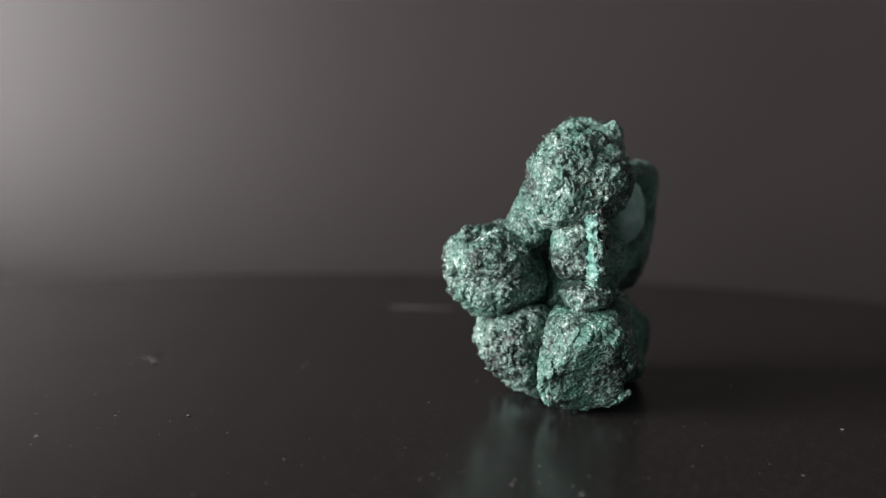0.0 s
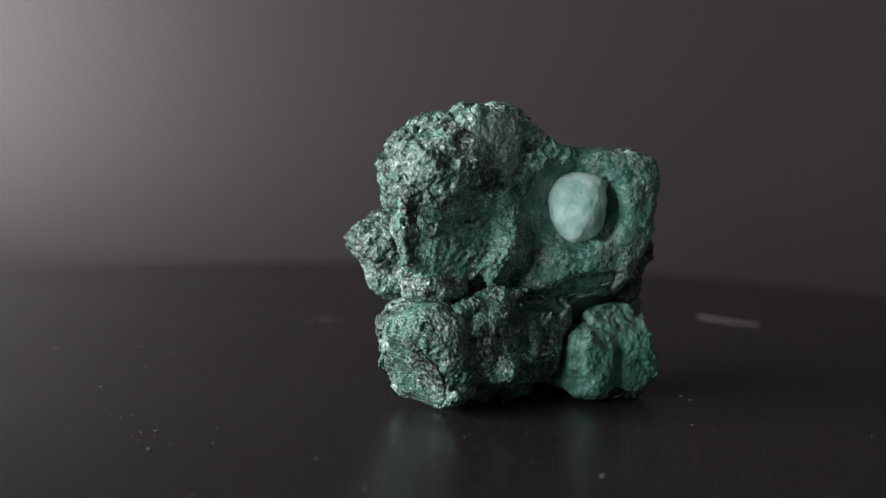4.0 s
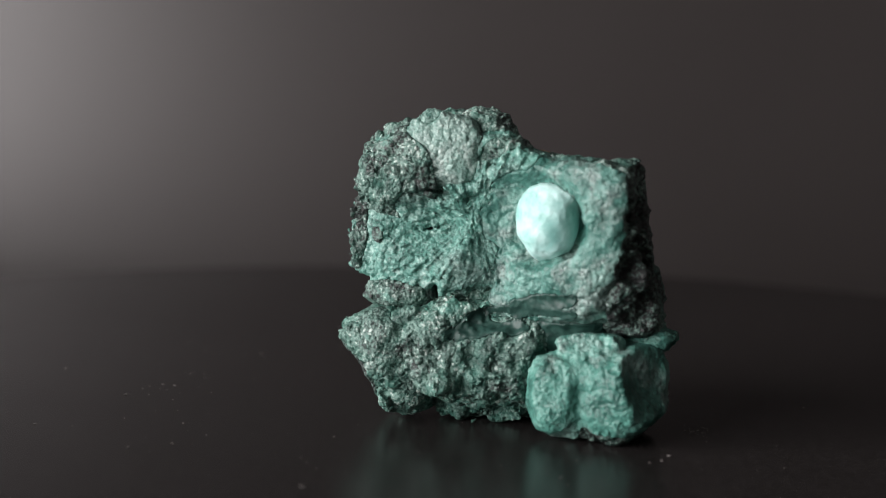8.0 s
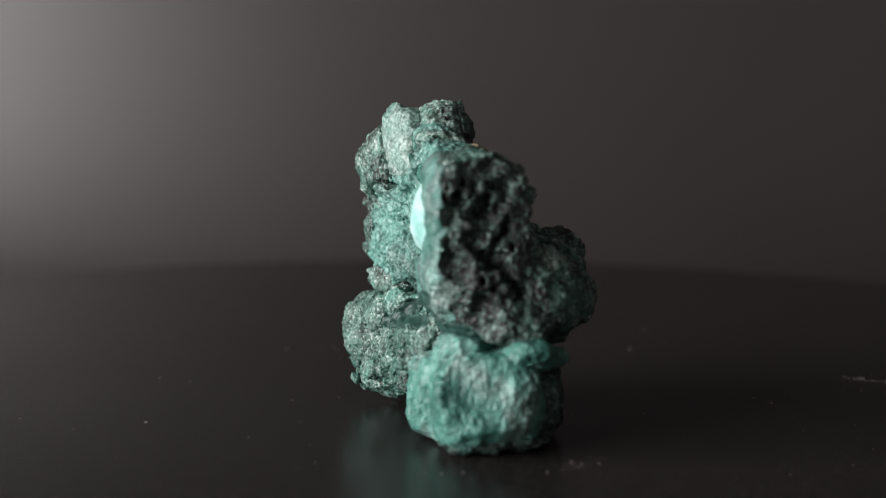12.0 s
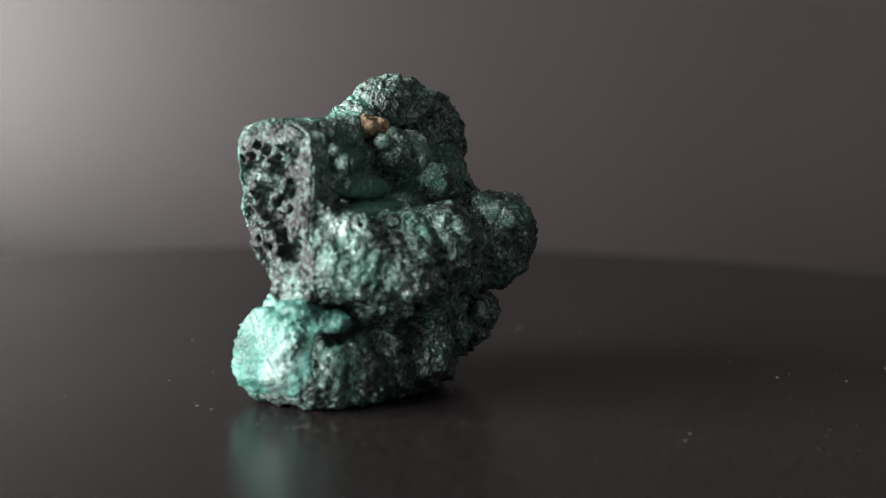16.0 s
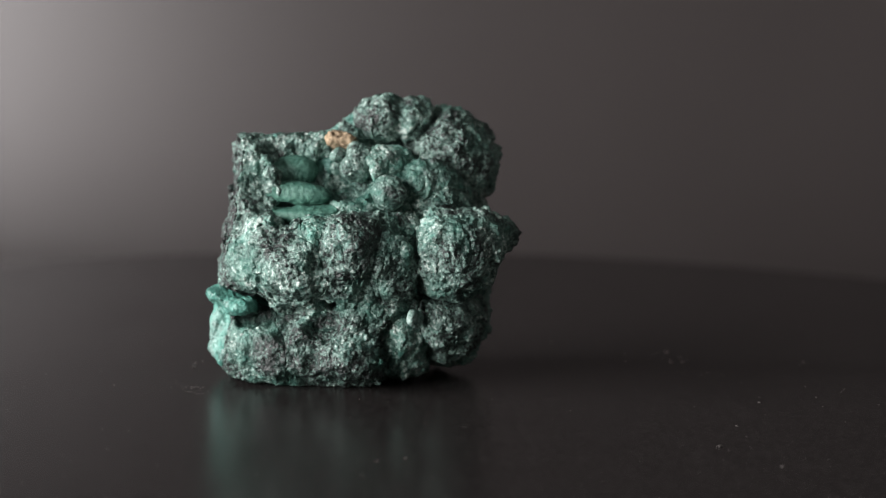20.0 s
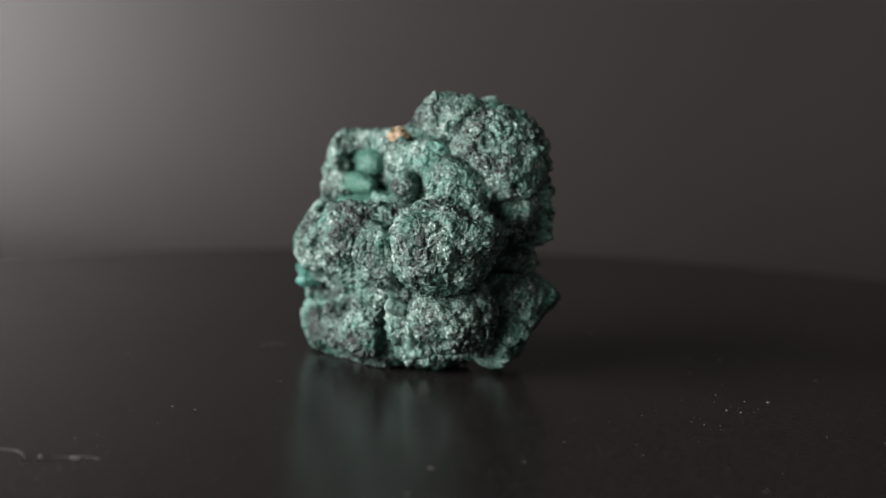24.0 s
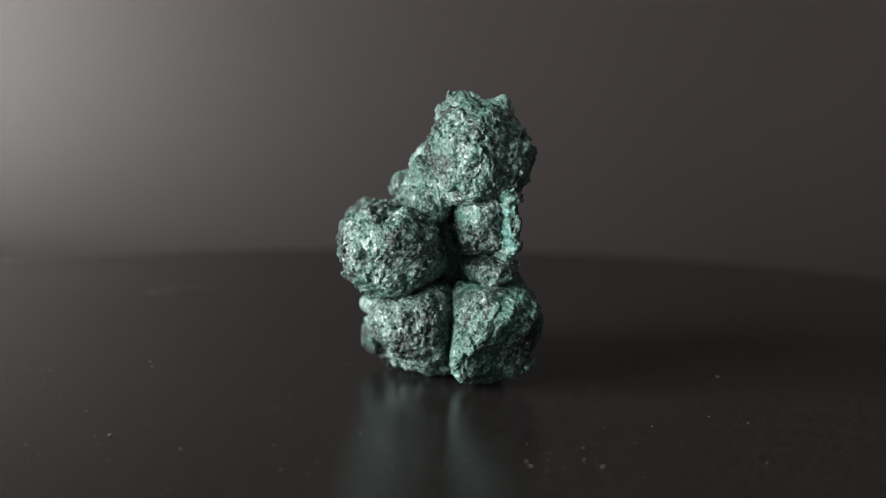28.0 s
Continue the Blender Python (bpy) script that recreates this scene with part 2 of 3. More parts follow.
FLOOR = plain_grain("floor_boards", (0.10, 0.08, 0.06), (0.14, 0.11, 0.08), 0.6, 12)
DUST = plain_grain("pale_dust", (0.09, 0.085, 0.08), (0.24, 0.225, 0.215), 0.8, 2500)


# ---- mesh helpers ----
def part(name, bm, material, parent=None, label=""):
    me = bpy.data.meshes.new(name)
    bm.to_mesh(me)
    bm.free()
    me.materials.append(material)
    ob = new(name, me)
    ob.parent = parent
    return tagged(ob, label)


def box(x0, x1, y0, y1, z0, z1, bevel=0.0):
    bm = bmesh.new()
    bmesh.ops.create_cube(bm, size=1.0, matrix=Matrix.LocRotScale(((x0 + x1) / 2, (y0 + y1) / 2, (z0 + z1) / 2), None, (x1 - x0, y1 - y0, z1 - z0)))
    if bevel:
        bmesh.ops.bevel(bm, geom=bm.edges[:], offset=bevel, segments=2, affect="EDGES")
    return bm


# ---- the room: table, board, walls with one window ----
def room():
    tagged(part("floor", box(-1.6, 1.6, -1.9, 1.3, -0.86, -0.80), FLOOR), "brown boarded room floor", "floor", kind="structure")
    tagged(part("ceiling", box(-1.6, 1.6, -1.9, 1.3, 1.60, 1.66), PLASTER), "plain plaster ceiling", "ceiling", kind="structure")
    tagged(part("wall_north", box(-1.6, 1.6, 1.24, 1.30, -0.80, 1.60), PLASTER), "plain grey plaster wall", "wall", kind="structure")
    tagged(part("wall_south", box(-1.6, 1.6, -1.90, -1.84, -0.80, 1.60), PLASTER), "plain grey plaster wall", "wall", kind="structure")
    tagged(part("wall_east", box(1.54, 1.60, -1.84, 1.24, -0.80, 1.60), PLASTER), "plain grey plaster wall", "wall", kind="structure")
    bm = box(-0.80, -0.74, -1.84, -0.95, -0.80, 1.60)
    for b in (box(-0.80, -0.74, 0.03, 1.24, -0.80, 1.60), box(-0.80, -0.74, -0.95, 0.03, -0.80, -0.07), box(-0.80, -0.74, -0.95, 0.03, 0.51, 1.60)):
        me = bpy.data.meshes.new("wall_piece")
        b.to_mesh(me)
        bm.from_mesh(me)
        b.free()
    tagged(part("wall_west", bm, PLASTER), "plain grey plaster wall with a window opening", "wall", kind="structure")
    table = part("table", box(-0.64, 1.0, -1.0, 0.34, -0.075, -0.0395, 0.003), WOOD)
    tagged(table, "wooden table under the turntable, made white to bounce light", "table")
    for x in (-0.58, 0.94):
        for y in (-0.94, 0.28):
            part("leg", box(x - 0.03, x + 0.03, y - 0.03, y + 0.03, -0.80, -0.075, 0.003), WOOD, table)
    board = part("backdrop_board", box(-0.655, 1.10, 0.56, 0.572, -0.80, 0.95, 0.002), BOARD)
    tagged(board, "smooth grey satin board standing upright behind the table", "backdrop", kind="structure")


def turned(profile, steps):
    """A body of revolution round z from (radius, height) pairs."""
    bm = bmesh.new()
    rings = []
    for r, z in profile:
        if r < 1e-6:
            rings.append([bm.verts.new((0, 0, z))])
        else:
            rings.append([bm.verts.new((r * math.cos(2 * math.pi * i / steps), r * math.sin(2 * math.pi * i / steps), z)) for i in range(steps)])
    for a, b in zip(rings, rings[1:]):
        for i in range(steps):
            j = (i + 1) % steps
            f = [a[i % len(a)], a[j % len(a)], b[j % len(b)], b[i % len(b)]]
            f = list(dict.fromkeys(f))
            bm.faces.new(f)
    bmesh.ops.recalc_face_normals(bm, faces=bm.faces[:])
    for f in bm.faces:
        f.smooth = abs(f.normal.z) < 0.999
    return bm


def turntable():
    thing = tagged(new("display_turntable"), "round black satin plastic display turntable with dust on it", "turntable")
    thing.location = (0, 0, -0.0392)
    base = part("base", turned([(0, 0.0), (0.148, 0.0), (0.152, 0.003), (0.152, 0.025), (0.150, 0.027), (0, 0.027)], 96), BLACK, thing)
    platter = part("platter", turned([(0, 0.0277), (0.160, 0.0277), (0.163, 0.0292), (0.163, 0.0372), (0.1624, 0.0384), (0.161, 0.0391), (0.158, 0.0392), (0, 0.0392)], 256), BLACK, thing, "black satin platter strewn with dust")
    return platter


# ---- the stone is modelled in clay: bodies are added and cut away in turn (millimetres) ----
TABLE = np.random.RandomState(7).rand(64 * 64 * 64).astype(np.float32)


def lattice(i, j, k, seed=0):
    return TABLE[((i + 11 * seed) & 63) * 4096 + ((j + 29 * seed) & 63) * 64 + ((k + 47 * seed) & 63)]


def value_noise(p, seed=0):
    b = np.floor(p)
    f = (p - b).astype(np.float32)
    f = f * f * (3 - 2 * f)
    b = b.astype(np.int32)
    out = 0.0
    for dx in (0, 1):
        for dy in (0, 1):
            for dz in (0, 1):
                w = (f[:, 0] if dx else 1 - f[:, 0]) * (f[:, 1] if dy else 1 - f[:, 1]) * (f[:, 2] if dz else 1 - f[:, 2])
                out = out + w * lattice(b[:, 0] + dx, b[:, 1] + dy, b[:, 2] + dz, seed)
    return out * 2 - 1


def fractal(p, octaves, seed=0):
    out, amp = 0.0, 1.0
    for o in range(octaves):
        out = out + amp * value_noise(p * 2.03**o + 17.3 * o, seed + o)
        amp *= 0.55
    return out


def cells(p, seed=0):
    """Distance to the nearest of scattered seeds, one per unit cell."""
    b = np.floor(p).astype(np.int32)
    best = np.full(len(p), 9.0, np.float32)
    p = p.astype(np.float32)
    for dx in (-1, 0, 1):
        for dy in (-1, 0, 1):
            for dz in (-1, 0, 1):
                i, j, k = b[:, 0] + dx, b[:, 1] + dy, b[:, 2] + dz
                d = (i + lattice(i, j, k, seed) - p[:, 0]) ** 2 + (j + lattice(i, j, k, seed + 7) - p[:, 1]) ** 2 + (k + lattice(i, j, k, seed + 13) - p[:, 2]) ** 2
                best = np.minimum(best, d)
    return np.sqrt(best)


def lump(x, y, z, a, b, c, p=2.0, yaw=0.0, tilt=0.0):
    """A rounded body: centre, half sizes, squareness, turn about z, then lean about its own x."""
    r = Euler((radians(tilt), 0, radians(yaw))).to_matrix()
    return np.array((x, y, z)), np.array((a, b, c)), p, np.array(r)


def slab(x, y, z, nx, ny, nz, w, h, depth=6.0, p=8.0):
    """A flat block whose inner face lies at (x, y, z) and from there reaches outwards along the normal."""
    n = Vector((nx, ny, nz)).normalized()
    u = Vector((-n.y, n.x, 0)).normalized() * -1
    v = u.cross(n)
    r = np.array(((u.x, n.x, v.x), (u.y, n.y, v.y), (u.z, n.z, v.z)))
    return np.array((x, y, z)) + np.array(n) * depth, np.array((w, depth, h)), p, r


def reach(q, body):
    centre, half, p, r = body
    u = (np.abs((q - centre) @ r) + 1e-6) / half
    f = (u**2).sum(-1) ** 0.5 if p == 2 else (u**p).sum(-1) ** (1 / p)
    g = np.linalg.norm(u / half, axis=-1)
    return (f - 1) * np.linalg.norm(u, axis=-1) / g


def blend_min(a, b, k):
    h = np.clip(0.5 + 0.5 * (b - a) / k, 0, 1)
    return b + (a - b) * h - k * h * (1 - h)


class Clay:
    """Bodies added and cut in turn; each voxel remembers the part that it belongs to."""

    def __init__(self):
        self.steps, self.parts = [], []

    def part(self, name, material, label="", under=None, knob=0.3, knob_size=1.7, rough=0.25, rough_size=1.6, grit=0.11, wave=0.4, rays=0.0, cracks=0.0):
        self.parts.append(dict(name=name, material=material, label=label, under=under, knob=knob, knob_size=knob_size, rough=rough, rough_size=rough_size, grit=grit, wave=wave, rays=rays, cracks=cracks))
        return len(self.parts) - 1

    def add(self, part, *bodies, k=0.8, groove=0.0):
        self.steps += [(True, part, b, k, groove) for b in bodies]

    def cut(self, *bodies, paint=-1, k=0.4, ragged=0.35):
        self.steps += [(False, paint, b, k, ragged) for b in bodies]

    def shape(self, s, block=1):
        hub = s[block // 2::block].astype(np.float32)
        inner = np.arange(block)
        d, lab = np.full(len(s), 6.0, np.float32), np.zeros(len(s), np.int8)
        s = s.astype(np.float32)
        ragged = 0.7 * fractal(s / 3.0, 2, 90)
        for adds, part, body, k, extra in self.steps:
            r = min(np.max(body[1]) * (1.12 if body[2] < 3 else 1.75), np.linalg.norm(body[1])) + 3.0
            off = np.abs(hub - body[0].astype(np.float32))
            near = np.where((off[:, 0] < r) & (off[:, 1] < r) & (off[:, 2] < r))[0]
            near = (near[:, None] * block + inner).ravel()
            if not len(near):
                continue
            e, b = d[near], np.clip(reach(s[near], body), -9, 6).astype(np.float32)
            if adds:
                won = b < e
                new_d = blend_min(e, b, k)
                if extra:
                    new_d = new_d + extra * np.exp(-(((e - b) / 0.7) ** 2))
            else:
                b = b + extra * ragged[near]
                won = -b > e
                new_d = -blend_min(-e, b, k)
            d[near] = new_d
            if part >= 0:
                lab[near[won]] = part
        return d, lab

    def skin(self, s, e, lab):
        """Broad swells, knobs, then grain, each only where the surface may still pass."""
        def per(key):
            return np.array([p[key] for p in self.parts], np.float32)[lab]

        e = e + per("wave") * fractal(s / 5.5, 2, 50) + per("rough") * fractal(s / per("rough_size")[:, None], 2, 3)
        ray = np.where(per("rays") > 0)[0]
        if len(ray):
            q = s[ray]
            ang, far = np.arctan2(q[:, 2] - 27.0, 6.0 - q[:, 1]), np.hypot(q[:, 2] - 27.0, 6.0 - q[:, 1])
            e[ray] += per("rays")[ray] * (0.7 * value_noise(np.stack([ang * 8, far * 0.3, q[:, 0] * 0.1], 1), 5) + value_noise(np.stack([ang * 24, far * 0.4, q[:, 0] * 0.2], 1), 6))
        thin = np.where(np.abs(e) < 1.3)[0]
        q, l = s[thin], lab[thin]
        knob, size = (np.array([p[key] for p in self.parts], np.float32)[l] for key in ("knob", "knob_size"))
        wob = 0.3 * value_noise(q / 1.3, 8)[:, None]
        crack = np.array([p["cracks"] for p in self.parts], np.float32)[l]
        e[thin] += crack * (np.clip(1 - np.abs(value_noise(q / 2.6 + wob, 21)) / 0.13, 0, 1) + 0.7 * np.clip(1 - np.abs(value_noise(q / 1.5 + wob, 23)) / 0.13, 0, 1))
        e[thin] += knob * (cells(q / size[:, None] + wob, 1) - 0.5) + 0.8 * knob * (cells(q / (2.3 * size[:, None]) + wob, 2) - 0.5)
        thin = np.where(np.abs(e) < 0.6)[0]
        q, l = s[thin], lab[thin]
        grit, rough = (np.array([p[key] for p in self.parts], np.float32)[l] for key in ("grit", "rough"))
        e[thin] += 0.35 * rough * fractal(q / 0.42, 2, 12) + 1.5 * grit * (cells(q / 0.62, 3) - 0.5)
        e[thin] += grit * (1.7 * np.abs(value_noise(q / 1.0 + 0.4 * value_noise(q / 0.7, 9)[:, None], 4)) - 0.6)
        return e

    def fire(self, stone, lo, hi, step):
        lo, hi = np.array(lo, float), np.array(hi, float)
        n = (np.ceil((hi - lo) / (3 * step)).astype(int) + 1) * 3
        def grid(ids, st, off):
            return lo + off + ids * st
        ids = np.indices(n // 3).reshape(3, -1).T
        d, lab = self.shape(grid(ids, 3 * step, step))
        near = np.abs(d) < 1.5 + 2.6 * step
        full = np.repeat(np.repeat(np.repeat(d.reshape(n // 3), 3, 0), 3, 1), 3, 2)
        tag = np.repeat(np.repeat(np.repeat(lab.reshape(n // 3), 3, 0), 3, 1), 3, 2)
        fine = (ids[near][:, None, :] * 3 + np.indices((3, 3, 3)).reshape(3, -1).T[None]).reshape(-1, 3)
        s = grid(fine, step, 0.0).astype(np.float32)
        e, l = self.shape(s, 27)
        e = self.skin(s, e, l)
        e = np.maximum(e, 0.06 - s[:, 2])
        full[tuple(fine.T)], tag[tuple(fine.T)] = e, l
        z = lo[2] + step * np.arange(n[2])
        full[:, :, z < 0.06] = np.maximum(full[:, :, z < 0.06], 0.02)
        made = []
        for i, p in enumerate(self.parts):
            mine = (tag == i) & (full < 0)
            if not mine.any():
                made.append(None)
                continue
            a = [max(np.where(mine.any(axis=tuple(j for j in range(3) if j != q)))[0][0] - 2, 0) for q in range(3)]
            b = [np.where(mine.any(axis=tuple(j for j in range(3) if j != q)))[0][-1] + 3 for q in range(3)]
            sl = tuple(slice(x, y) for x, y in zip(a, b))
            own = np.where(mine[sl], full[sl], np.where(full[sl] < 0, 0.4 * step, full[sl]))
            made.append(skinned(p["name"], own, lo + np.array(a) * step, step, p["material"], stone if p["under"] is None else made[p["under"]], p["label"]))
        return made


def skinned(name, d, lo, step, material, parent, label):
    """A closed mesh round all that is inside: one vertex in each cell that the surface crosses."""
    n = np.array(d.shape)
    inside = d < 0
    corner = np.zeros(n - 1, np.int8)
    for dx in (0, 1):
        for dy in (0, 1):
            for dz in (0, 1):
                corner += inside[dx:n[0] - 1 + dx, dy:n[1] - 1 + dy, dz:n[2] - 1 + dz]
    live = (corner > 0) & (corner < 8)
    ids = np.argwhere(live)
    index = np.full(n - 1, -1)
    index[live] = np.arange(len(ids))
    acc, num = np.zeros((len(ids), 3)), np.zeros(len(ids))
    offs = [np.array(o) for o in ((0, 0, 0), (1, 0, 0), (0, 1, 0), (1, 1, 0), (0, 0, 1), (1, 0, 1), (0, 1, 1), (1, 1, 1))]
    for a, b in ((0, 1), (2, 3), (4, 5), (6, 7), (0, 2), (1, 3), (4, 6), (5, 7), (0, 4), (1, 5), (2, 6), (3, 7)):
        pa, pb = ids + offs[a], ids + offs[b]
        da, db = d[tuple(pa.T)], d[tuple(pb.T)]
        hit = (da < 0) != (db < 0)
        w = np.where(hit, da / np.where(hit, da - db, 1), 0)[:, None]
        acc += np.where(hit[:, None], pa + (pb - pa) * w, 0)
        num += hit
    verts = (lo + step * acc / num[:, None]) / 1000
    faces = []
    for axis in range(3):
        o1, o2 = [(1, 2), (2, 0), (0, 1)][axis]
        sl = [slice(None)] * 3
        sl2 = [slice(None)] * 3
        sl[axis], sl2[axis] = slice(0, -1), slice(1, None)
        for a_in in (True, False):
            e = np.argwhere((inside[tuple(sl)] == a_in) & (inside[tuple(sl2)] != a_in))
            e = e[(e[:, o1] > 0) & (e[:, o2] > 0) & (e[:, o1] < n[o1] - 1) & (e[:, o2] < n[o2] - 1)]
            u, v = np.zeros(3, int), np.zeros(3, int)
            u[o1], v[o2] = 1, 1
            quad = [index[tuple((e - u - v).T)], index[tuple((e - v).T)], index[tuple(e.T)], index[tuple((e - u).T)]]
            faces.append(np.stack(quad if a_in else quad[::-1], 1))
    faces = np.concatenate(faces).astype(np.int32)
    me = bpy.data.meshes.new(name)
    me.vertices.add(len(verts))
    me.vertices.foreach_set("co", verts.astype(np.float32).ravel())
    me.loops.add(len(faces) * 4)
    me.loops.foreach_set("vertex_index", faces.ravel())
    me.polygons.add(len(faces))
    me.polygons.foreach_set("loop_start", np.arange(0, len(faces) * 4, 4, dtype=np.int32))
    me.polygons.foreach_set("use_smooth", np.ones(len(faces), bool))
    me.update(calc_edges=True)
    me.materials.append(material)
    ob = new(name, me)
    ob.parent = parent
    return tagged(ob, label)


# ---- the stone ----
def specimen():
    stone = tagged(new("malachite_specimen"), "knobbly dark green malachite lump standing on the black platter", "mineral")
    rng = random.Random(4)
    clay = Clay()
    P = clay.part
    body = P("body", CRUST_GREEN, "dark green crusted core", knob=0.5, cracks=0.3)
    fan = P("fan_face", FIBRE, "fibrous green face fanning outwards", knob=0.2, rough=0.25, rays=0.26, wave=0.5, grit=0.12, cracks=0.15)
    cutf = P("cut_face", CUT, "greyish green broken face", knob=0.12, rough=0.25, wave=0.3)
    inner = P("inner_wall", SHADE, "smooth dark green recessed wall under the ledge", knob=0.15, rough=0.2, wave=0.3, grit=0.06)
    gran = P("granular_face", FIBRE_DARK, "sooty granular face", knob=0.7, knob_size=1.7, rough=0.35, wave=0.6, grit=0.17, cracks=0.25)
    sock = P("socket", SOCKET, "green hollow with a raised rim over a thin ledge", knob=0.12, rough=0.2, rough_size=2.0, wave=0.3, grit=0.08, cracks=0.1)
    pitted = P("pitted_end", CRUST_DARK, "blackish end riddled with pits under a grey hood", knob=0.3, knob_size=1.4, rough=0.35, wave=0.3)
    hood = P("hood", CRUST, "grey green hood over the pitted end", knob=0.2, knob_size=1.2, rough=0.35, wave=0.35, cracks=0.15)
    band = P("base_block", BAND, "bright banded green foot of the stone", knob=0.12, rough=0.25, rough_size=2.0, wave=0.35)
    foot = P("foot_crust", CRUST_GREY, "grey crust round the foot", band, knob=0.3, rough=0.3)
    lip = P("lip", BAND, "", band, knob=0.12, rough=0.3, wave=0.4)
    backfoot = P("back_foot", CRUST_GREY, "dark granular foot", knob=0.28, knob_size=1.4, rough=0.35, wave=0.45, cracks=0.25)
    backwall = P("back_wall", CRUST, "rough grey green matrix between the lumps", knob=0.4, knob_size=1.4, rough=0.4, wave=0.45, cracks=0.4)
    lobes = [P("lobe", CRUST, "rounded silvery green lobe", knob=0.7, knob_size=1.5, rough=0.3, wave=0.75, cracks=0.45) for _ in range(4)]
    drum = P("lobe", CRUST_GREEN, "drum shaped lobe with a smooth broken face", knob=0.45, knob_size=2.0, rough=0.3, wave=0.6, cracks=0.3)
    drumface = P("broken_face", CRUST_GREY, "smooth dark broken face of the drum lobe", drum, knob=0.1, rough=0.2, grit=0.06, wave=0.2)
    fanlobe = P("fan_edge", CRUST, "grey crusted edge of the fibrous face", knob=0.55, rough=0.35)
    lumps = [P("back_lump", CRUST, "rough green grey lump", knob=0.5, knob_size=1.5, rough=0.35, wave=0.6, cracks=0.4) for _ in range(3)]
    nods = [P("nodule", CRUST, "dark rounded nodule in the cavity", knob=0.4, rough=0.25, wave=0.2) for _ in range(3)]
    tubes = [P("tube_nodule", VELVET, "smooth velvety green tube lying in the cavity", knob=0.06, rough=0.12, grit=0.05, wave=0.25) for _ in range(3)]
    ochre = P("ochre_patch", OCHRE, "rusty ochre clay patch", knob=0.6, knob_size=0.9, rough=0.3)
    pale = P("pale_nodule", PALE, "smooth pale turquoise nodule", sock, knob=0.12, knob_size=2.0, rough=0.14, rough_size=2.4, grit=0.0, wave=0.4, cracks=0.06)
    chip = P("chip", CUT, "small pale chip stuck in a crevice", knob=0.0, rough=0.06, grit=0.0, wave=0.1)
    spike = P("spike", CUT, "small green spike", knob=0.1, wave=0.1)
    add, cut = clay.add, clay.cut

    # core and the rough matrix of the back
    add(body, lump(9.4, 8.0, 22.3, 5.2, 8.4, 12.1, 3, -2), lump(8.2, 8.0, 8.2, 7.0, 9.0, 8.0, 3), lump(4.6, 2.2, 28.6, 3.0, 5.2, 4.4), lump(13.8, 9.4, 35.2, 3.6, 4.2, 2.6, 2.5), lump(6.0, 18.2, 21.6, 5.2, 4.6, 2.9, 2.5))
    add(backwall, lump(4.2, 12.0, 18.3, 5.4, 8.6, 6.8, 3.4, 8), lump(4.8, 8.2, 8.0, 4.6, 6.4, 6.6, 3), lump(3.4, 11.6, 12.4, 4.4, 6.6, 3.4), lump(9.0, 20.6, 12.2, 5.0, 4.6, 2.8))
    # lower half of the broken face, with the wall behind in painted shade
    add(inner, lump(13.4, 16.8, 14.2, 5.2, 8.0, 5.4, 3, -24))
    add(gran, lump(13.2, 3.6, 8.6, 6.0, 9.4, 7.8, 3.0, 3), lump(15.0, 9.8, 8.0, 4.8, 5.2, 7.4, 2.8), lump(16.4, 12.8, 11.0, 3.4, 3.6, 3.6, 2.4))
    add(gran, lump(16.4, 5.8, 13.6, 1.9, 2.0, 1.9), lump(17.2, 8.7, 12.6, 1.7, 1.8, 1.6), lump(17.6, 1.6, 12.4, 2.2, 3.0, 2.6), lump(15.4, -3.2, 5.2, 3.8, 4.6, 3.8), lump(18.2, 10.4, 7.4, 2.0, 2.8, 4.2), lump(18.4, 2.6, 6.4, 2.0, 2.6, 2.2), lump(15.6, -2.2, 13.8, 2.2, 3.4, 2.2), groove=0.35)
    cut(lump(18.6, 9.6, 15.0, 3.2, 2.0, 1.0), lump(19.6, 14.4, 8.0, 1.8, 0.35, 5.4, 2, 0, -8), lump(19.4, 6.2, 9.6, 1.2, 0.8, 1.8, 2, 0, 30))
    cut(slab(18.2, 4.8, 4.0, 0.36, -0.06, -0.93, 9.5, 6, 3))
    # rounded lobes of the free end
    upper = [lump(9.8, -2.2, 32.7, 7.4, 7.2, 7.0), lump(9.8, -4.4, 31.4, 5.8, 6.2, 5.8), lump(8.6, -3.6, 28.8, 4.2, 4.6, 3.6)]
    mid = [lump(-0.7, 1.8, 18.4, 7.5, 6.6, 6.6), lump(-2.0, 0.6, 21.4, 5.2, 5.4, 4.4), lump(-0.6, -3.6, 21.4, 4.4, 4.2, 3.4), lump(-2.6, 4.4, 20.6, 4.6, 3.6, 4.2)]
    low = [lump(3.8, 0.4, 8.8, 6.1, 6.2, 6.8), lump(0.5, 2.4, 9.4, 4.2, 4.8, 4.8)]
    add(lobes[0], upper[0], groove=0.8)
    add(lobes[0], *upper[1:], k=2.2)
    add(lobes[1], lump(11.8, 6.6, 37.3, 3.9, 5.4, 4.0), lump(9.6, 2.8, 37.2, 3.6, 4.0, 3.8), groove=0.7)
    add(drum, lump(11.4, -3.4, 8.2, 7.2, 7.0, 7.8, 2.5), groove=0.5)
    add(drum, lump(12.4, -8.6, 10.5, 3.8, 3.6, 3.2, 2.3), k=1.8)
    add(drum, lump(13.0, -5.6, 12.4, 4.4, 3.4, 3.2), groove=0.25, k=1.2)
    cut(slab(11.8, -7.7, 5.0, 0.08, -0.84, -0.53, 6.5, 8.0, 5, 6), paint=drumface, ragged=0.45, k=1.6)
    cut(slab(11.0, -5.6, 1.8, 0.0, -0.5, -0.86, 5.5, 5, 4))
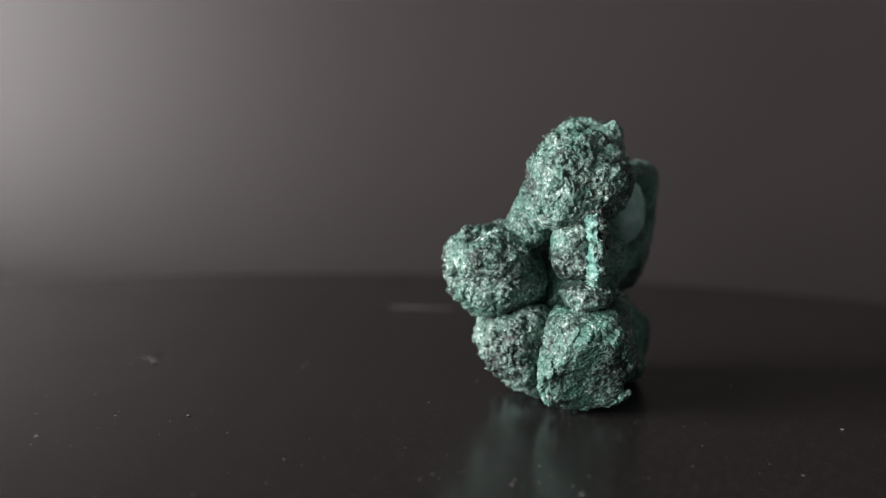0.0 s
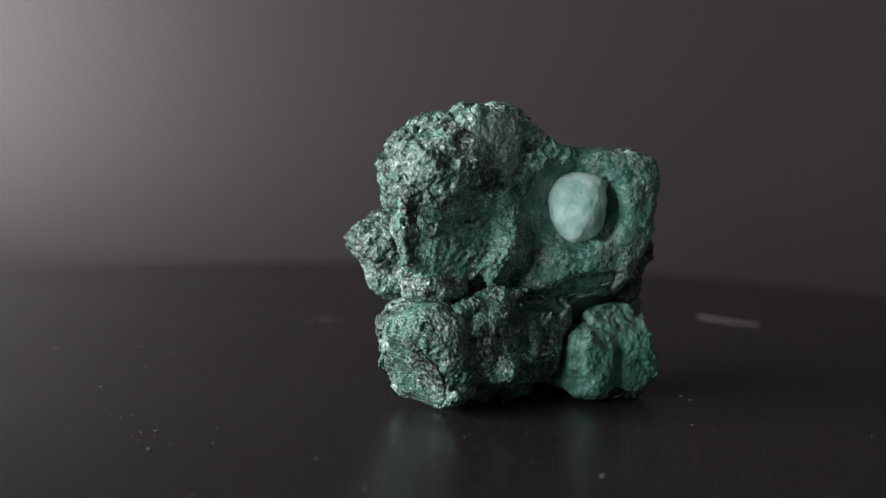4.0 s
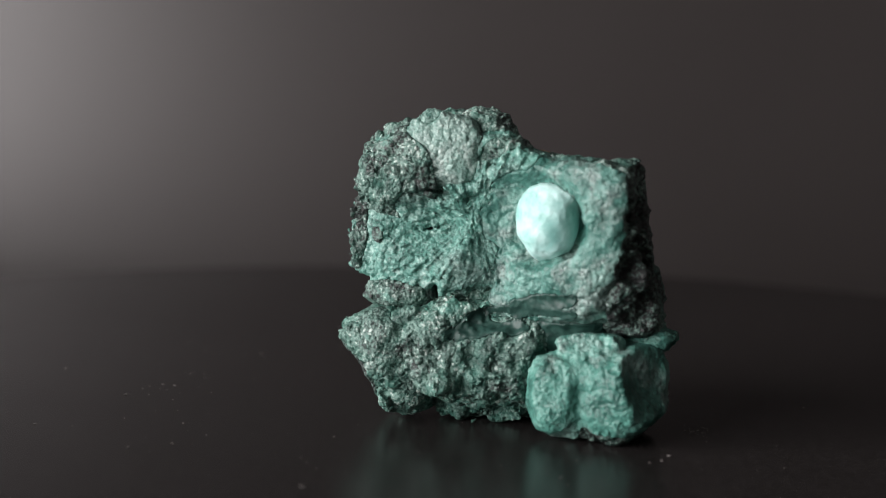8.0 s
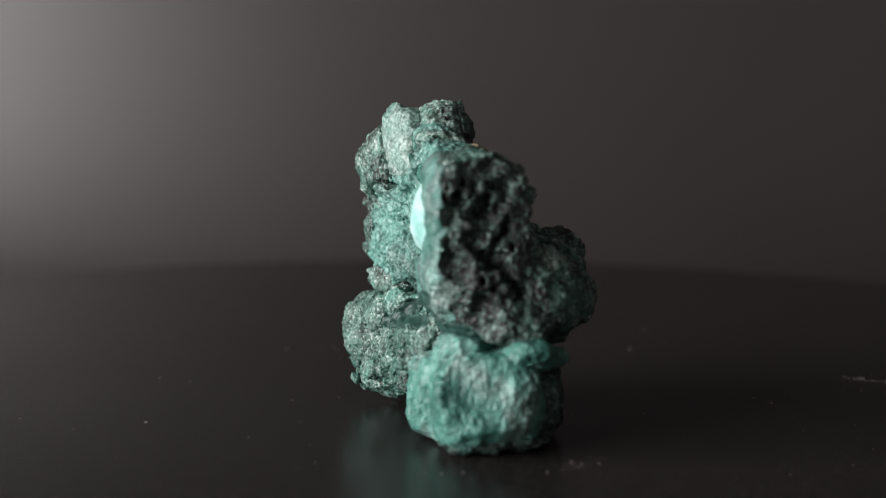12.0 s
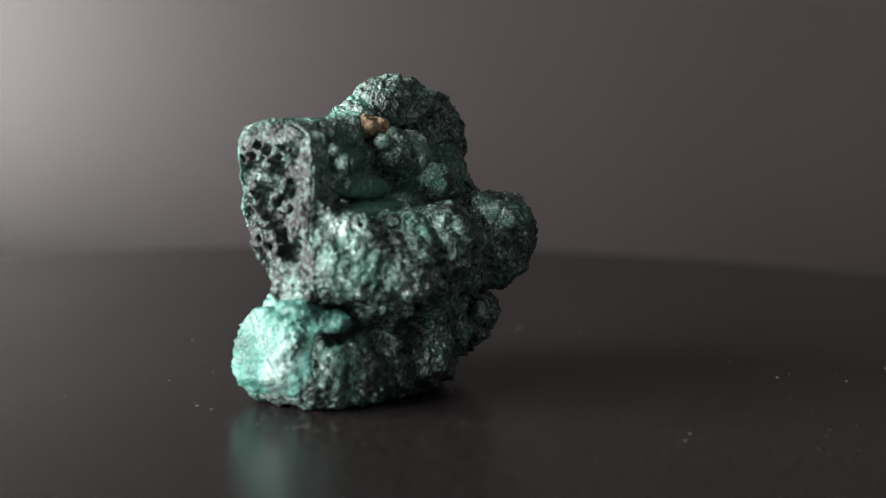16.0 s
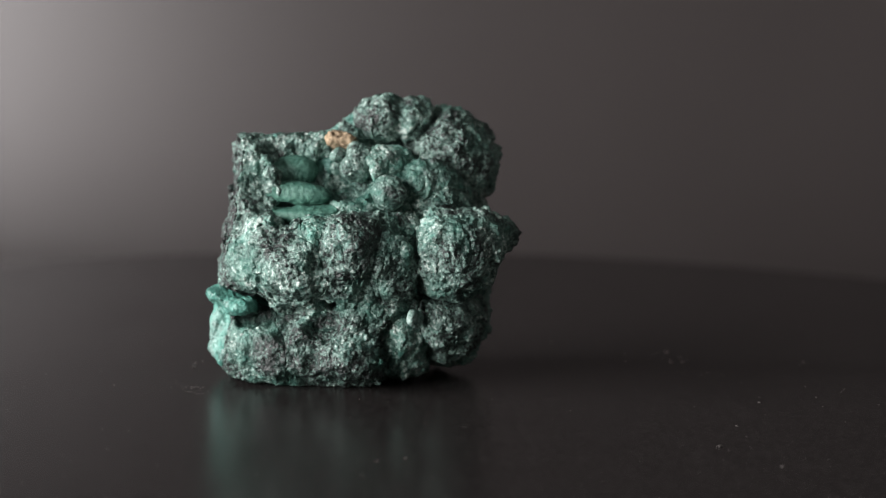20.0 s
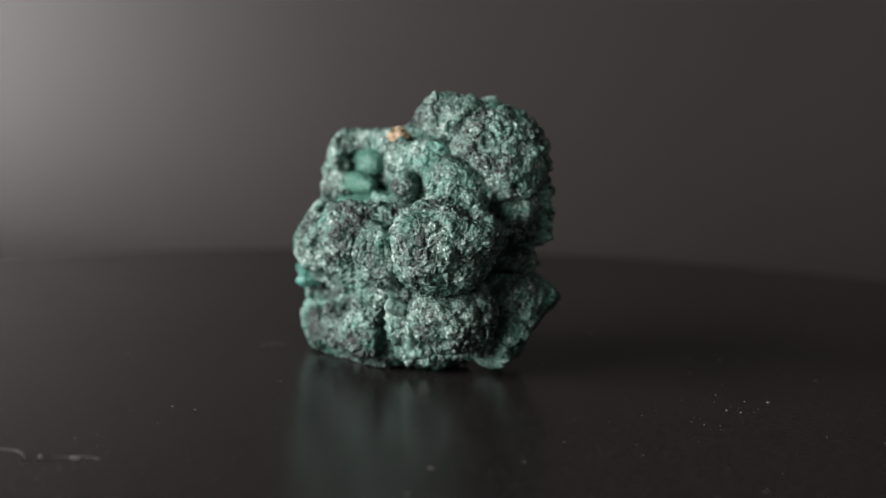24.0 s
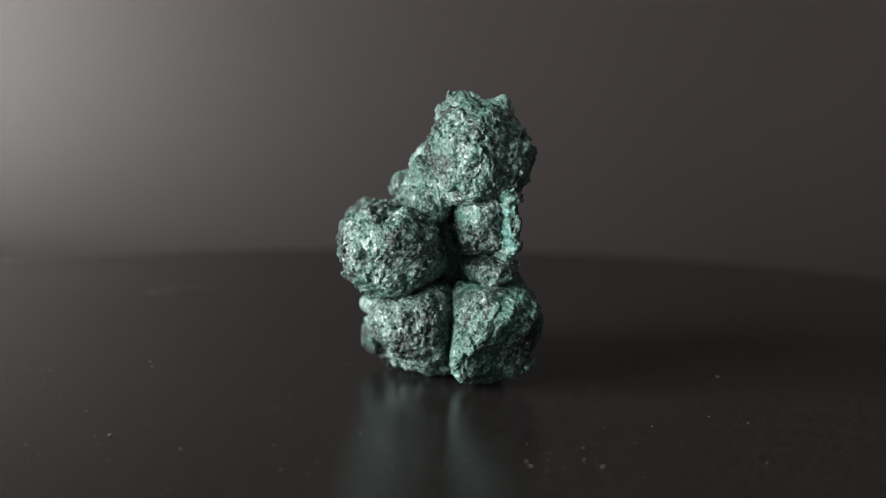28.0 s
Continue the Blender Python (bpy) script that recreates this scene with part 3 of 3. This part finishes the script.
    add(lobes[2], low[0], groove=0.9)
    add(lobes[2], *low[1:], k=2.2)
    cut(slab(2.4, -3.6, 2.4, -0.42, -0.58, -0.7, 6, 4, 3, 5))
    add(lobes[3], mid[0], groove=1.0)
    add(lobes[3], *mid[1:], k=2.2)
    add(backwall, lump(3.8, 1.0, 25.4, 3.8, 4.4, 3.4), k=1.6)
    cut(lump(-7.4, -2.3, 17.2, 1.6, 0.7, 3.6, 2, 15), lump(-5.4, -3.6, 24.4, 2.4, 0.7, 1.6, 2, 30))
    # fibrous fan: thin free edge, hollow face, overhung by the broken face above
    add(fanlobe, lump(9.8, -4.4, 24.0, 3.8, 5.0, 5.6, 2.4, 14), lump(10.2, -6.4, 22.0, 2.6, 3.2, 3.0), lump(11.4, -3.6, 16.6, 3.6, 5.2, 2.6, 2.3), groove=0.7)
    add(fanlobe, lump(12.2, -9.2, 24.8, 0.9, 1.6, 4.8, 2.2, 14))
    add(fan, slab(14.75, -2.7, 24.2, -0.964, 0.265, -0.03, 8.5, 6.3, 1.4, 3.2), lump(14.2, 5.6, 25.4, 3.4, 5.4, 7.6, 3, 6), lump(15.0, 9.6, 29.6, 3.6, 5.0, 7.0, 2.8, -24))
    cut(lump(18.2, -2.0, 25.6, 4.2, 7.2, 4.6, 2, 15), k=1.5, ragged=0.2, paint=fan)
    add(cutf, slab(16.6, 1.2, 35.6, -0.96, 0.2, -0.08, 5.4, 5.0, 2.8, 3.2), k=0.6, groove=0.3)
    add(fan, lump(13.8, 8.0, 35.2, 2.7, 4.4, 3.2, 2.5), lump(15.0, 12.2, 34.9, 2.4, 3.6, 2.0, 2.4, -25), lump(16.4, 11.6, 33.4, 2.6, 4.2, 2.6, 2.4, -30))
    add(spike, lump(14.8, 0.0, 39.7, 0.9, 1.3, 1.5))
    cut(lump(17.2, 1.6, 30.5, 2.8, 2.4, 0.8, 2, 0, -8), lump(17.2, 5.4, 29.8, 2.2, 1.9, 0.55, 2, 0, 14), lump(16.6, -1.8, 30.2, 1.4, 1.6, 0.5, 2, 0, 6), lump(18.2, 7.9, 17.4, 3.2, 1.8, 0.9, 2, 0, -16))
    # block with the socket: front leans back, undercut below the ledge painted with shade
    add(sock, lump(18.5, 17.6, 26.9, 4.2, 9.6, 8.5, 3.8, -29), lump(16.6, 17.2, 18.2, 4.6, 8.4, 3.4, 4, -29), k=1.6)
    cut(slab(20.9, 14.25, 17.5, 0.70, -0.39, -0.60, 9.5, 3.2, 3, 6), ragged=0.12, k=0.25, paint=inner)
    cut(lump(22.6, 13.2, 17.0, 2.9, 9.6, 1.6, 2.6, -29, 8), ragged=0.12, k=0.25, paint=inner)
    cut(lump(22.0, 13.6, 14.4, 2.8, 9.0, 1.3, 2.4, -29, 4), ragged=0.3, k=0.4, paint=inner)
    cut(lump(20.6, 19.6, 38.8, 5.5, 8.6, 4.2, 8, -29, -10), ragged=0.3, k=1.0)
    cut(slab(21.2, 14.9, 34.0, 0.60, -0.33, 0.73, 9, 2.4, 3, 4), ragged=0.25, k=1.2)
    cut(lump(22.5, 12.6, 27.7, 5.2, 7.5, 6.5, 2.2, -29, 4), paint=sock, k=1.0, ragged=0.2)
    cut(lump(20.8, 7.2, 26.8, 4.4, 4.6, 7.6, 2.0, -20), k=2.0, ragged=0.15)
    cut(lump(21.4, 18.2, 27.4, 2.4, 2.0, 4.6, 2, -29), k=1.0, ragged=0.1)
    add(pale, lump(18.9, 15.2, 27.3, 3.3, 4.1, 5.0, 2.1, -29), groove=0.15, k=0.4)
    # broken end riddled with pits, pillar and brow of grey crust
    add(pitted, lump(20.4, 24.6, 23.6, 3.4, 3.8, 8.2, 3.4, -15), lump(16.2, 25.4, 16.4, 4.2, 4.8, 3.8, 2.5, -15), k=0.5)
    add(hood, lump(19.8, 23.2, 32.6, 4.2, 4.3, 2.0, 2.6, -22), lump(16.4, 26.2, 24.4, 2.5, 3.0, 8.8, 2.8, -18), lump(11.8, 25.2, 17.2, 5.4, 5.0, 4.0, 2.3, -18), lump(6.2, 22.8, 17.4, 5.6, 4.6, 4.0, 2.3, 10), lump(12.4, 25.2, 21.0, 4.8, 2.8, 3.4, 2.0, -14), k=3.0)
    add(hood, lump(15.4, 17.2, 33.4, 2.2, 7.4, 2.1, 2.4, -26), k=1.2)
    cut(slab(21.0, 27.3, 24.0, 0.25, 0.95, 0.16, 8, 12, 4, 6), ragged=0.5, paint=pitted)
    cut(slab(14.4, 26.4, 31.5, -0.85, 0.5, 0.14, 5, 7, 4, 4), ragged=0.3)
    cut(slab(26.5, 24.0, 26.0, 0.92, 0.35, 0.1, 4, 9, 3, 5), ragged=0.4)
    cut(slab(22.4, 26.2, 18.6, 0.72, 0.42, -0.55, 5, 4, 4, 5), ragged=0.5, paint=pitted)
    pits = []
    while len(pits) < 46:
        u, z, r = rng.uniform(-4.6, 4.2), rng.uniform(14.5, 32.0), rng.choice((0.45, 0.6, 0.8, 1.0, 1.3))
        if abs(u + 0.15 * (24 - z)) < 1.2 + 0.24 * (z - 13) and all(math.hypot(u - v, z - w) > 0.72 * (r + q) for v, w, q in pits):
            pits.append((u, z, r))
    pits += [(-3.4, 22.4, 2.0), (-3.4, 29.0, 1.3), (3.4, 19.4, 1.5), (-1.2, 25.6, 1.7), (0.6, 28.6, 1.8), (-0.6, 17.4, 1.6), (1.6, 23.2, 1.3)]
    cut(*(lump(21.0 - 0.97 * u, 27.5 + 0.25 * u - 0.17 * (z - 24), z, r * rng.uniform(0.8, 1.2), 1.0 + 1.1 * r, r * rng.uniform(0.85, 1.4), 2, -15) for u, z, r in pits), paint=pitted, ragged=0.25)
    cut(lump(26.0, 22.6, 15.4, 4.2, 5.0, 1.7), lump(22.6, 27.8, 15.2, 3.2, 2.4, 1.6))
    # foot: bright banded block, lip, grey crust
    add(band, lump(18.2, 22.8, 6.6, 6.4, 8.0, 6.0, 3.4, -18), lump(20.2, 18.0, 5.8, 4.2, 4.5, 5.6, 2.6, 20), lump(19.6, 21.4, 11.6, 3.6, 4.6, 2.2, 2.6, -18), groove=0.6)
    cut(slab(22.9, 20.2, 10.2, 0.72, -0.22, 0.62, 6, 4, 4, 5), ragged=0.4)
    cut(slab(22.7, 27.5, 7.4, 0.60, 0.72, 0.26, 5, 6, 4, 5), ragged=0.3)
    cut(slab(23.9, 16.8, 5.0, 0.92, -0.38, 0.1, 5, 6, 4, 5), ragged=0.3)
    cut(lump(20.4, 29.8, 13.2, 3.2, 2.2, 1.9, 2, -18), ragged=0.3)
    add(foot, lump(17.6, 24.6, 2.6, 6.4, 4.8, 2.4, 2.8, -18), lump(13.8, 25.8, 5.6, 4.0, 3.8, 5.6, 2.6, -18), lump(10.6, 24.0, 4.4, 4.2, 3.4, 4.0, 2.4), k=1.6)
    cut(slab(17.8, 29.6, 2.0, 0.3, 0.62, -0.72, 9, 4, 3))
    add(lip, lump(15.4, 29.2, 12.2, 3.2, 3.2, 1.2, 2.2, -20, 16), lump(13.0, 28.4, 11.4, 3.4, 2.4, 1.5, 2.2, -10), k=1.4)
    add(backfoot, lump(9.4, 19.6, 5.8, 5.4, 4.8, 5.4, 3.2), lump(5.6, 14.6, 5.6, 5.0, 5.6, 5.6, 2.7), lump(3.2, 15.6, 3.6, 3.2, 4.2, 3.6, 2.4), k=2.2)
    cut(lump(11.6, 27.6, 9.4, 1.8, 2.2, 1.0), lump(3.4, 20.0, 9.4, 3.0, 2.6, 1.6), lump(8.6, 25.6, 10.0, 3.0, 2.2, 1.0, 2, -14), lump(5.4, 23.0, 10.6, 4.0, 2.4, 1.1, 2, 8), lump(0.4, 11.4, 5.4, 2.0, 1.0, 4.2), lump(6.8, 24.4, 8.8, 1.6, 1.6, 1.8))
    cut(slab(3.4, 18.4, 1.8, -0.5, 0.35, -0.79, 8, 4, 3))
    for part_id, b in zip(lumps, (lump(1.5, 17.0, 20.0, 4.3, 4.8, 5.6, 2.2, 0, 12), lump(0.8, 11.6, 17.6, 4.6, 4.6, 5.6, 2.1, 0, -20), lump(2.6, 7.4, 8.0, 3.6, 4.4, 5.0, 2.1))):
        add(part_id, b, groove=0.4, k=1.2)
    cut(lump(0.4, 22.2, 18.8, 1.2, 1.0, 2.2, 2, 20), lump(-2.6, 12.2, 24.9, 0.9, 0.7, 0.7), lump(-4.8, 9.2, 19.6, 1.0, 0.6, 1.8), lump(-2.6, 12.6, 12.0, 2.2, 2.8, 0.8))
    # the cavity at the back and what lies in it
    cut(lump(6.2, 18.2, 29.8, 5.8, 6.0, 3.8, 2, 25), lump(8.6, 14.6, 28.4, 3.4, 3.8, 3.0), k=0.8)
    cut(lump(8.2, 24.2, 23.0, 2.0, 1.4, 1.1), lump(6.6, 22.0, 23.2, 1.6, 1.6, 1.0), lump(10.2, 25.8, 22.4, 1.2, 1.2, 0.9), lump(12.6, 13.4, 33.4, 1.8, 1.4, 1.0), lump(10.0, 16.8, 33.6, 1.4, 1.2, 0.9))
    for part_id, b in zip(tubes, (lump(11.6, 20.2, 27.2, 1.7, 4.6, 1.6, 2.3, -40, 3), lump(11.2, 19.6, 24.2, 2.8, 6.4, 1.1, 2.3, -36, -4), lump(15.2, 20.4, 30.0, 2.2, 4.4, 2.4, 2.2, -44))):
        add(part_id, b, groove=0.12, k=1.3)
    for _ in range(15):
        r = rng.uniform(0.5, 1.1)
        add(hood, lump(rng.uniform(12.2, 14.6), rng.uniform(22.6, 24.6), rng.uniform(22.0, 32.4), r, r, r), lump(rng.uniform(6.5, 10.5), rng.uniform(20.5, 24.5), rng.uniform(21.4, 23.2), 0.9 * r, 0.9 * r, 0.8 * r), k=0.7)
    add(nods[0], lump(9.2, 11.8, 31.6, 3.0, 3.4, 3.0), k=0.3, groove=0.5)
    add(nods[1], lump(4.6, 9.8, 27.4, 3.0, 2.6, 2.9), k=0.3, groove=0.5)
    add(nods[2], lump(9.8, 14.6, 32.6, 1.5, 1.5, 1.4), k=0.2, groove=0.4)
    cut(lump(6.2, 14.6, 28.2, 4.2, 1.9, 1.9, 2, 20))
    add(ochre, lump(12.8, 13.2, 34.5, 2.9, 2.5, 1.4, 2, -20), k=0.3)
    add(chip, lump(-2.0, 8.4, 10.4, 0.7, 1.6, 1.2, 3.0, 30, 25), k=0.1)
    clay.fire(stone, (-10.5, -13.5, -0.4), (28.5, 35.0, 42.8), STONE_GRAIN)
    return stone


# ---- dust on the platter ----
def flake(size, stretch, seed):
    rng = random.Random(seed)
    bm = bmesh.new()
    bmesh.ops.create_icosphere(bm, subdivisions=1, radius=1.0)
    for v in bm.verts:
        r = 0.6 + 0.6 * rng.random()
        v.co = Vector((v.co.x * size * stretch * r, v.co.y * size * r, max(0.0, v.co.z * 0.35 + 0.35) * size * r))
    bmesh.ops.rotate(bm, verts=bm.verts, matrix=Matrix.Rotation(rng.random() * 6.28, 3, "Z"))
    return bm


def dust(platter):
    # larger crumbs: place on the platter in millimetres, size, length
    crumbs = ((-55, 25, 0.5, 2.2), (-42.1, -11.7, 0.42, 1.4), (-58.4, -24.7, 0.3, 1.6), (-30.5, 24.6, 0.28, 1.2), (-35.6, -20.5, 0.25, 1.2), (-51.7, -12.6, 0.25, 1.3),
              (46.3, -9.8, 0.4, 1.4), (33.9, -33.6, 0.32, 1.3), (-0.4, -38.8, 0.3, 1.5), (6.6, -43.7, 0.42, 1.2), (-0.8, -40.7, 0.3, 1.4), (24.6, -10.4, 0.2, 1.3),
              (26.4, 30.8, 0.32, 1.2), (31.2, -29, 0.2, 1.3), (21.4, -30.7, 0.2, 1.3), (-9, -59, 0.25, 1.3), (25, -49, 0.25, 1.3), (12.9, 35.6, 0.2, 1.4),
              (-30.1, 28.1, 0.28, 1.4), (-56.1, 28.8, 0.4, 3.5), (28.7, 29.9, 0.28, 1.3), (37.8, 18, 0.25, 1.6), (-27.1, -32.4, 0.25, 1.4), (-35, -47, 0.22, 1.3))
    for i, (x, y, s, l) in enumerate(crumbs):
        ob = part("crumb", flake(0.75 * s / 1000, l, i), DUST, platter)
        ob.location = (x / 1000, y / 1000, 0.0392)
    rng = random.Random(9)
    verts, faces = [], []

    def grain(x, y, s, l=1.0):
        a = rng.random() * 6.28
        ca, sa = math.cos(a) * s * l, math.sin(a) * s * l
        n = len(verts)
        verts.extend(((x + ca, y + sa, 0.00001), (x - sa / l, y + ca / l, 0.00001), (x - ca, y - sa, 0.00001), (x + sa / l, y - ca / l, 0.00001), (x, y, s * 0.8)))
        faces.extend(((n, n + 1, n + 4), (n + 1, n + 2, n + 4), (n + 2, n + 3, n + 4), (n + 3, n, n + 4)))

    for _ in range(6000):
        r, a = 0.150 * math.sqrt(rng.random()), rng.random() * 6.28
        grain(r * math.cos(a), r * math.sin(a), 0.000025 + 0.00008 * rng.random() ** 6, 1 + rng.random())
    # a scatter of crushed grains beside the stone's foot, and two denser drifts
    for x, y, n, spread in ((13.6, 35.9, 60, 2.6), (-3, -38, 26, 9), (-54, 25, 50, 8)):
        for _ in range(n):
            grain((x + rng.gauss(0, spread)) / 1000, (y + rng.gauss(0, spread * 0.4)) / 1000, 0.00004 + 0.00009 * rng.random() ** 2, 1.4)
    me = bpy.data.meshes.new("fine_dust")
    me.from_pydata(verts, [], faces)
    me.materials.append(DUST)
    ob = new("fine_dust", me)
    ob.parent = platter
    ob.location = (0, 0, 0.0392)
    tagged(ob, "fine pale dust strewn over the platter", kind="stuff")
    # a few hairs and fibres
    for x, y, length, turn, bend in ((-11.5, 95.7, 14, 2, 0.2), (-55, 26, 7, 120, 0.8), (-56, 32, 6, 60, 0.9)):
        thick = 0.00011 if y > 90 else 0.00004
        bm = bmesh.new()
        prev = None
        for i in range(9):
            u = i / 8 - 0.5
            c = Vector((u * length / 1000, bend * length / 1000 * (u * u - 0.1), 0.00007))
            ring = [bm.verts.new(c + Vector((0, thick * math.cos(w), thick * math.sin(w)))) for w in (0, 1.57, 3.14, 4.71)]
            if prev:
                for j in range(4):
                    bm.faces.new((prev[j], prev[(j + 1) % 4], ring[(j + 1) % 4], ring[j]))
            prev = ring
        ob = part("fibre", bm, DUST, platter)
        ob.location, ob.rotation_euler = (x / 1000, y / 1000, 0.0392), (0, 0, radians(turn))


STONE_GRAIN = 0.19
room()
PLATTER = turntable()
STONE = specimen()
dust(PLATTER)

# the platter's turn in degrees, every half second
TURN = [
    (0.0, 0.80), (0.5, -5.32), (1.0, -11.39), (1.5, -17.34), (2.0, -23.25), (2.5, -29.17),
    (3.0, -35.15), (3.5, -41.35), (4.0, -47.58), (4.5, -53.71), (5.0, -59.85), (5.5, -65.96),
    (6.0, -72.02), (6.5, -78.00), (7.0, -83.88), (7.5, -89.73), (8.0, -95.60), (8.5, -101.51),
    (9.0, -107.49), (9.5, -113.56), (10.0, -119.71), (10.5, -125.77), (11.0, -131.60), (11.5, -137.40),
    (12.0, -143.25), (12.5, -149.15), (13.0, -155.12), (13.5, -161.16), (14.0, -167.25), (14.5, -173.39),
    (15.0, -179.58), (15.5, -185.82), (16.0, -192.02), (16.5, -198.16), (17.0, -204.24), (17.5, -210.28),
    (18.0, -216.31), (18.5, -222.36), (19.0, -228.44), (19.5, -234.52), (20.0, -240.58), (20.5, -246.58),
    (21.0, -252.63), (21.5, -258.77), (22.0, -264.95), (22.5, -271.13), (23.0, -277.25), (23.5, -283.28),
    (24.0, -289.17), (24.5, -295.00), (25.0, -300.93), (25.5, -306.92), (26.0, -312.86), (26.5, -318.76),
    (27.0, -324.64), (27.5, -330.54), (28.0, -336.46),
]


def motions():
    rows = [(t, pose(0, 0, 0, 0, 0, a)) for t, a in TURN]
    walk(PLATTER, rows)
    walk(STONE, rows)


motions()
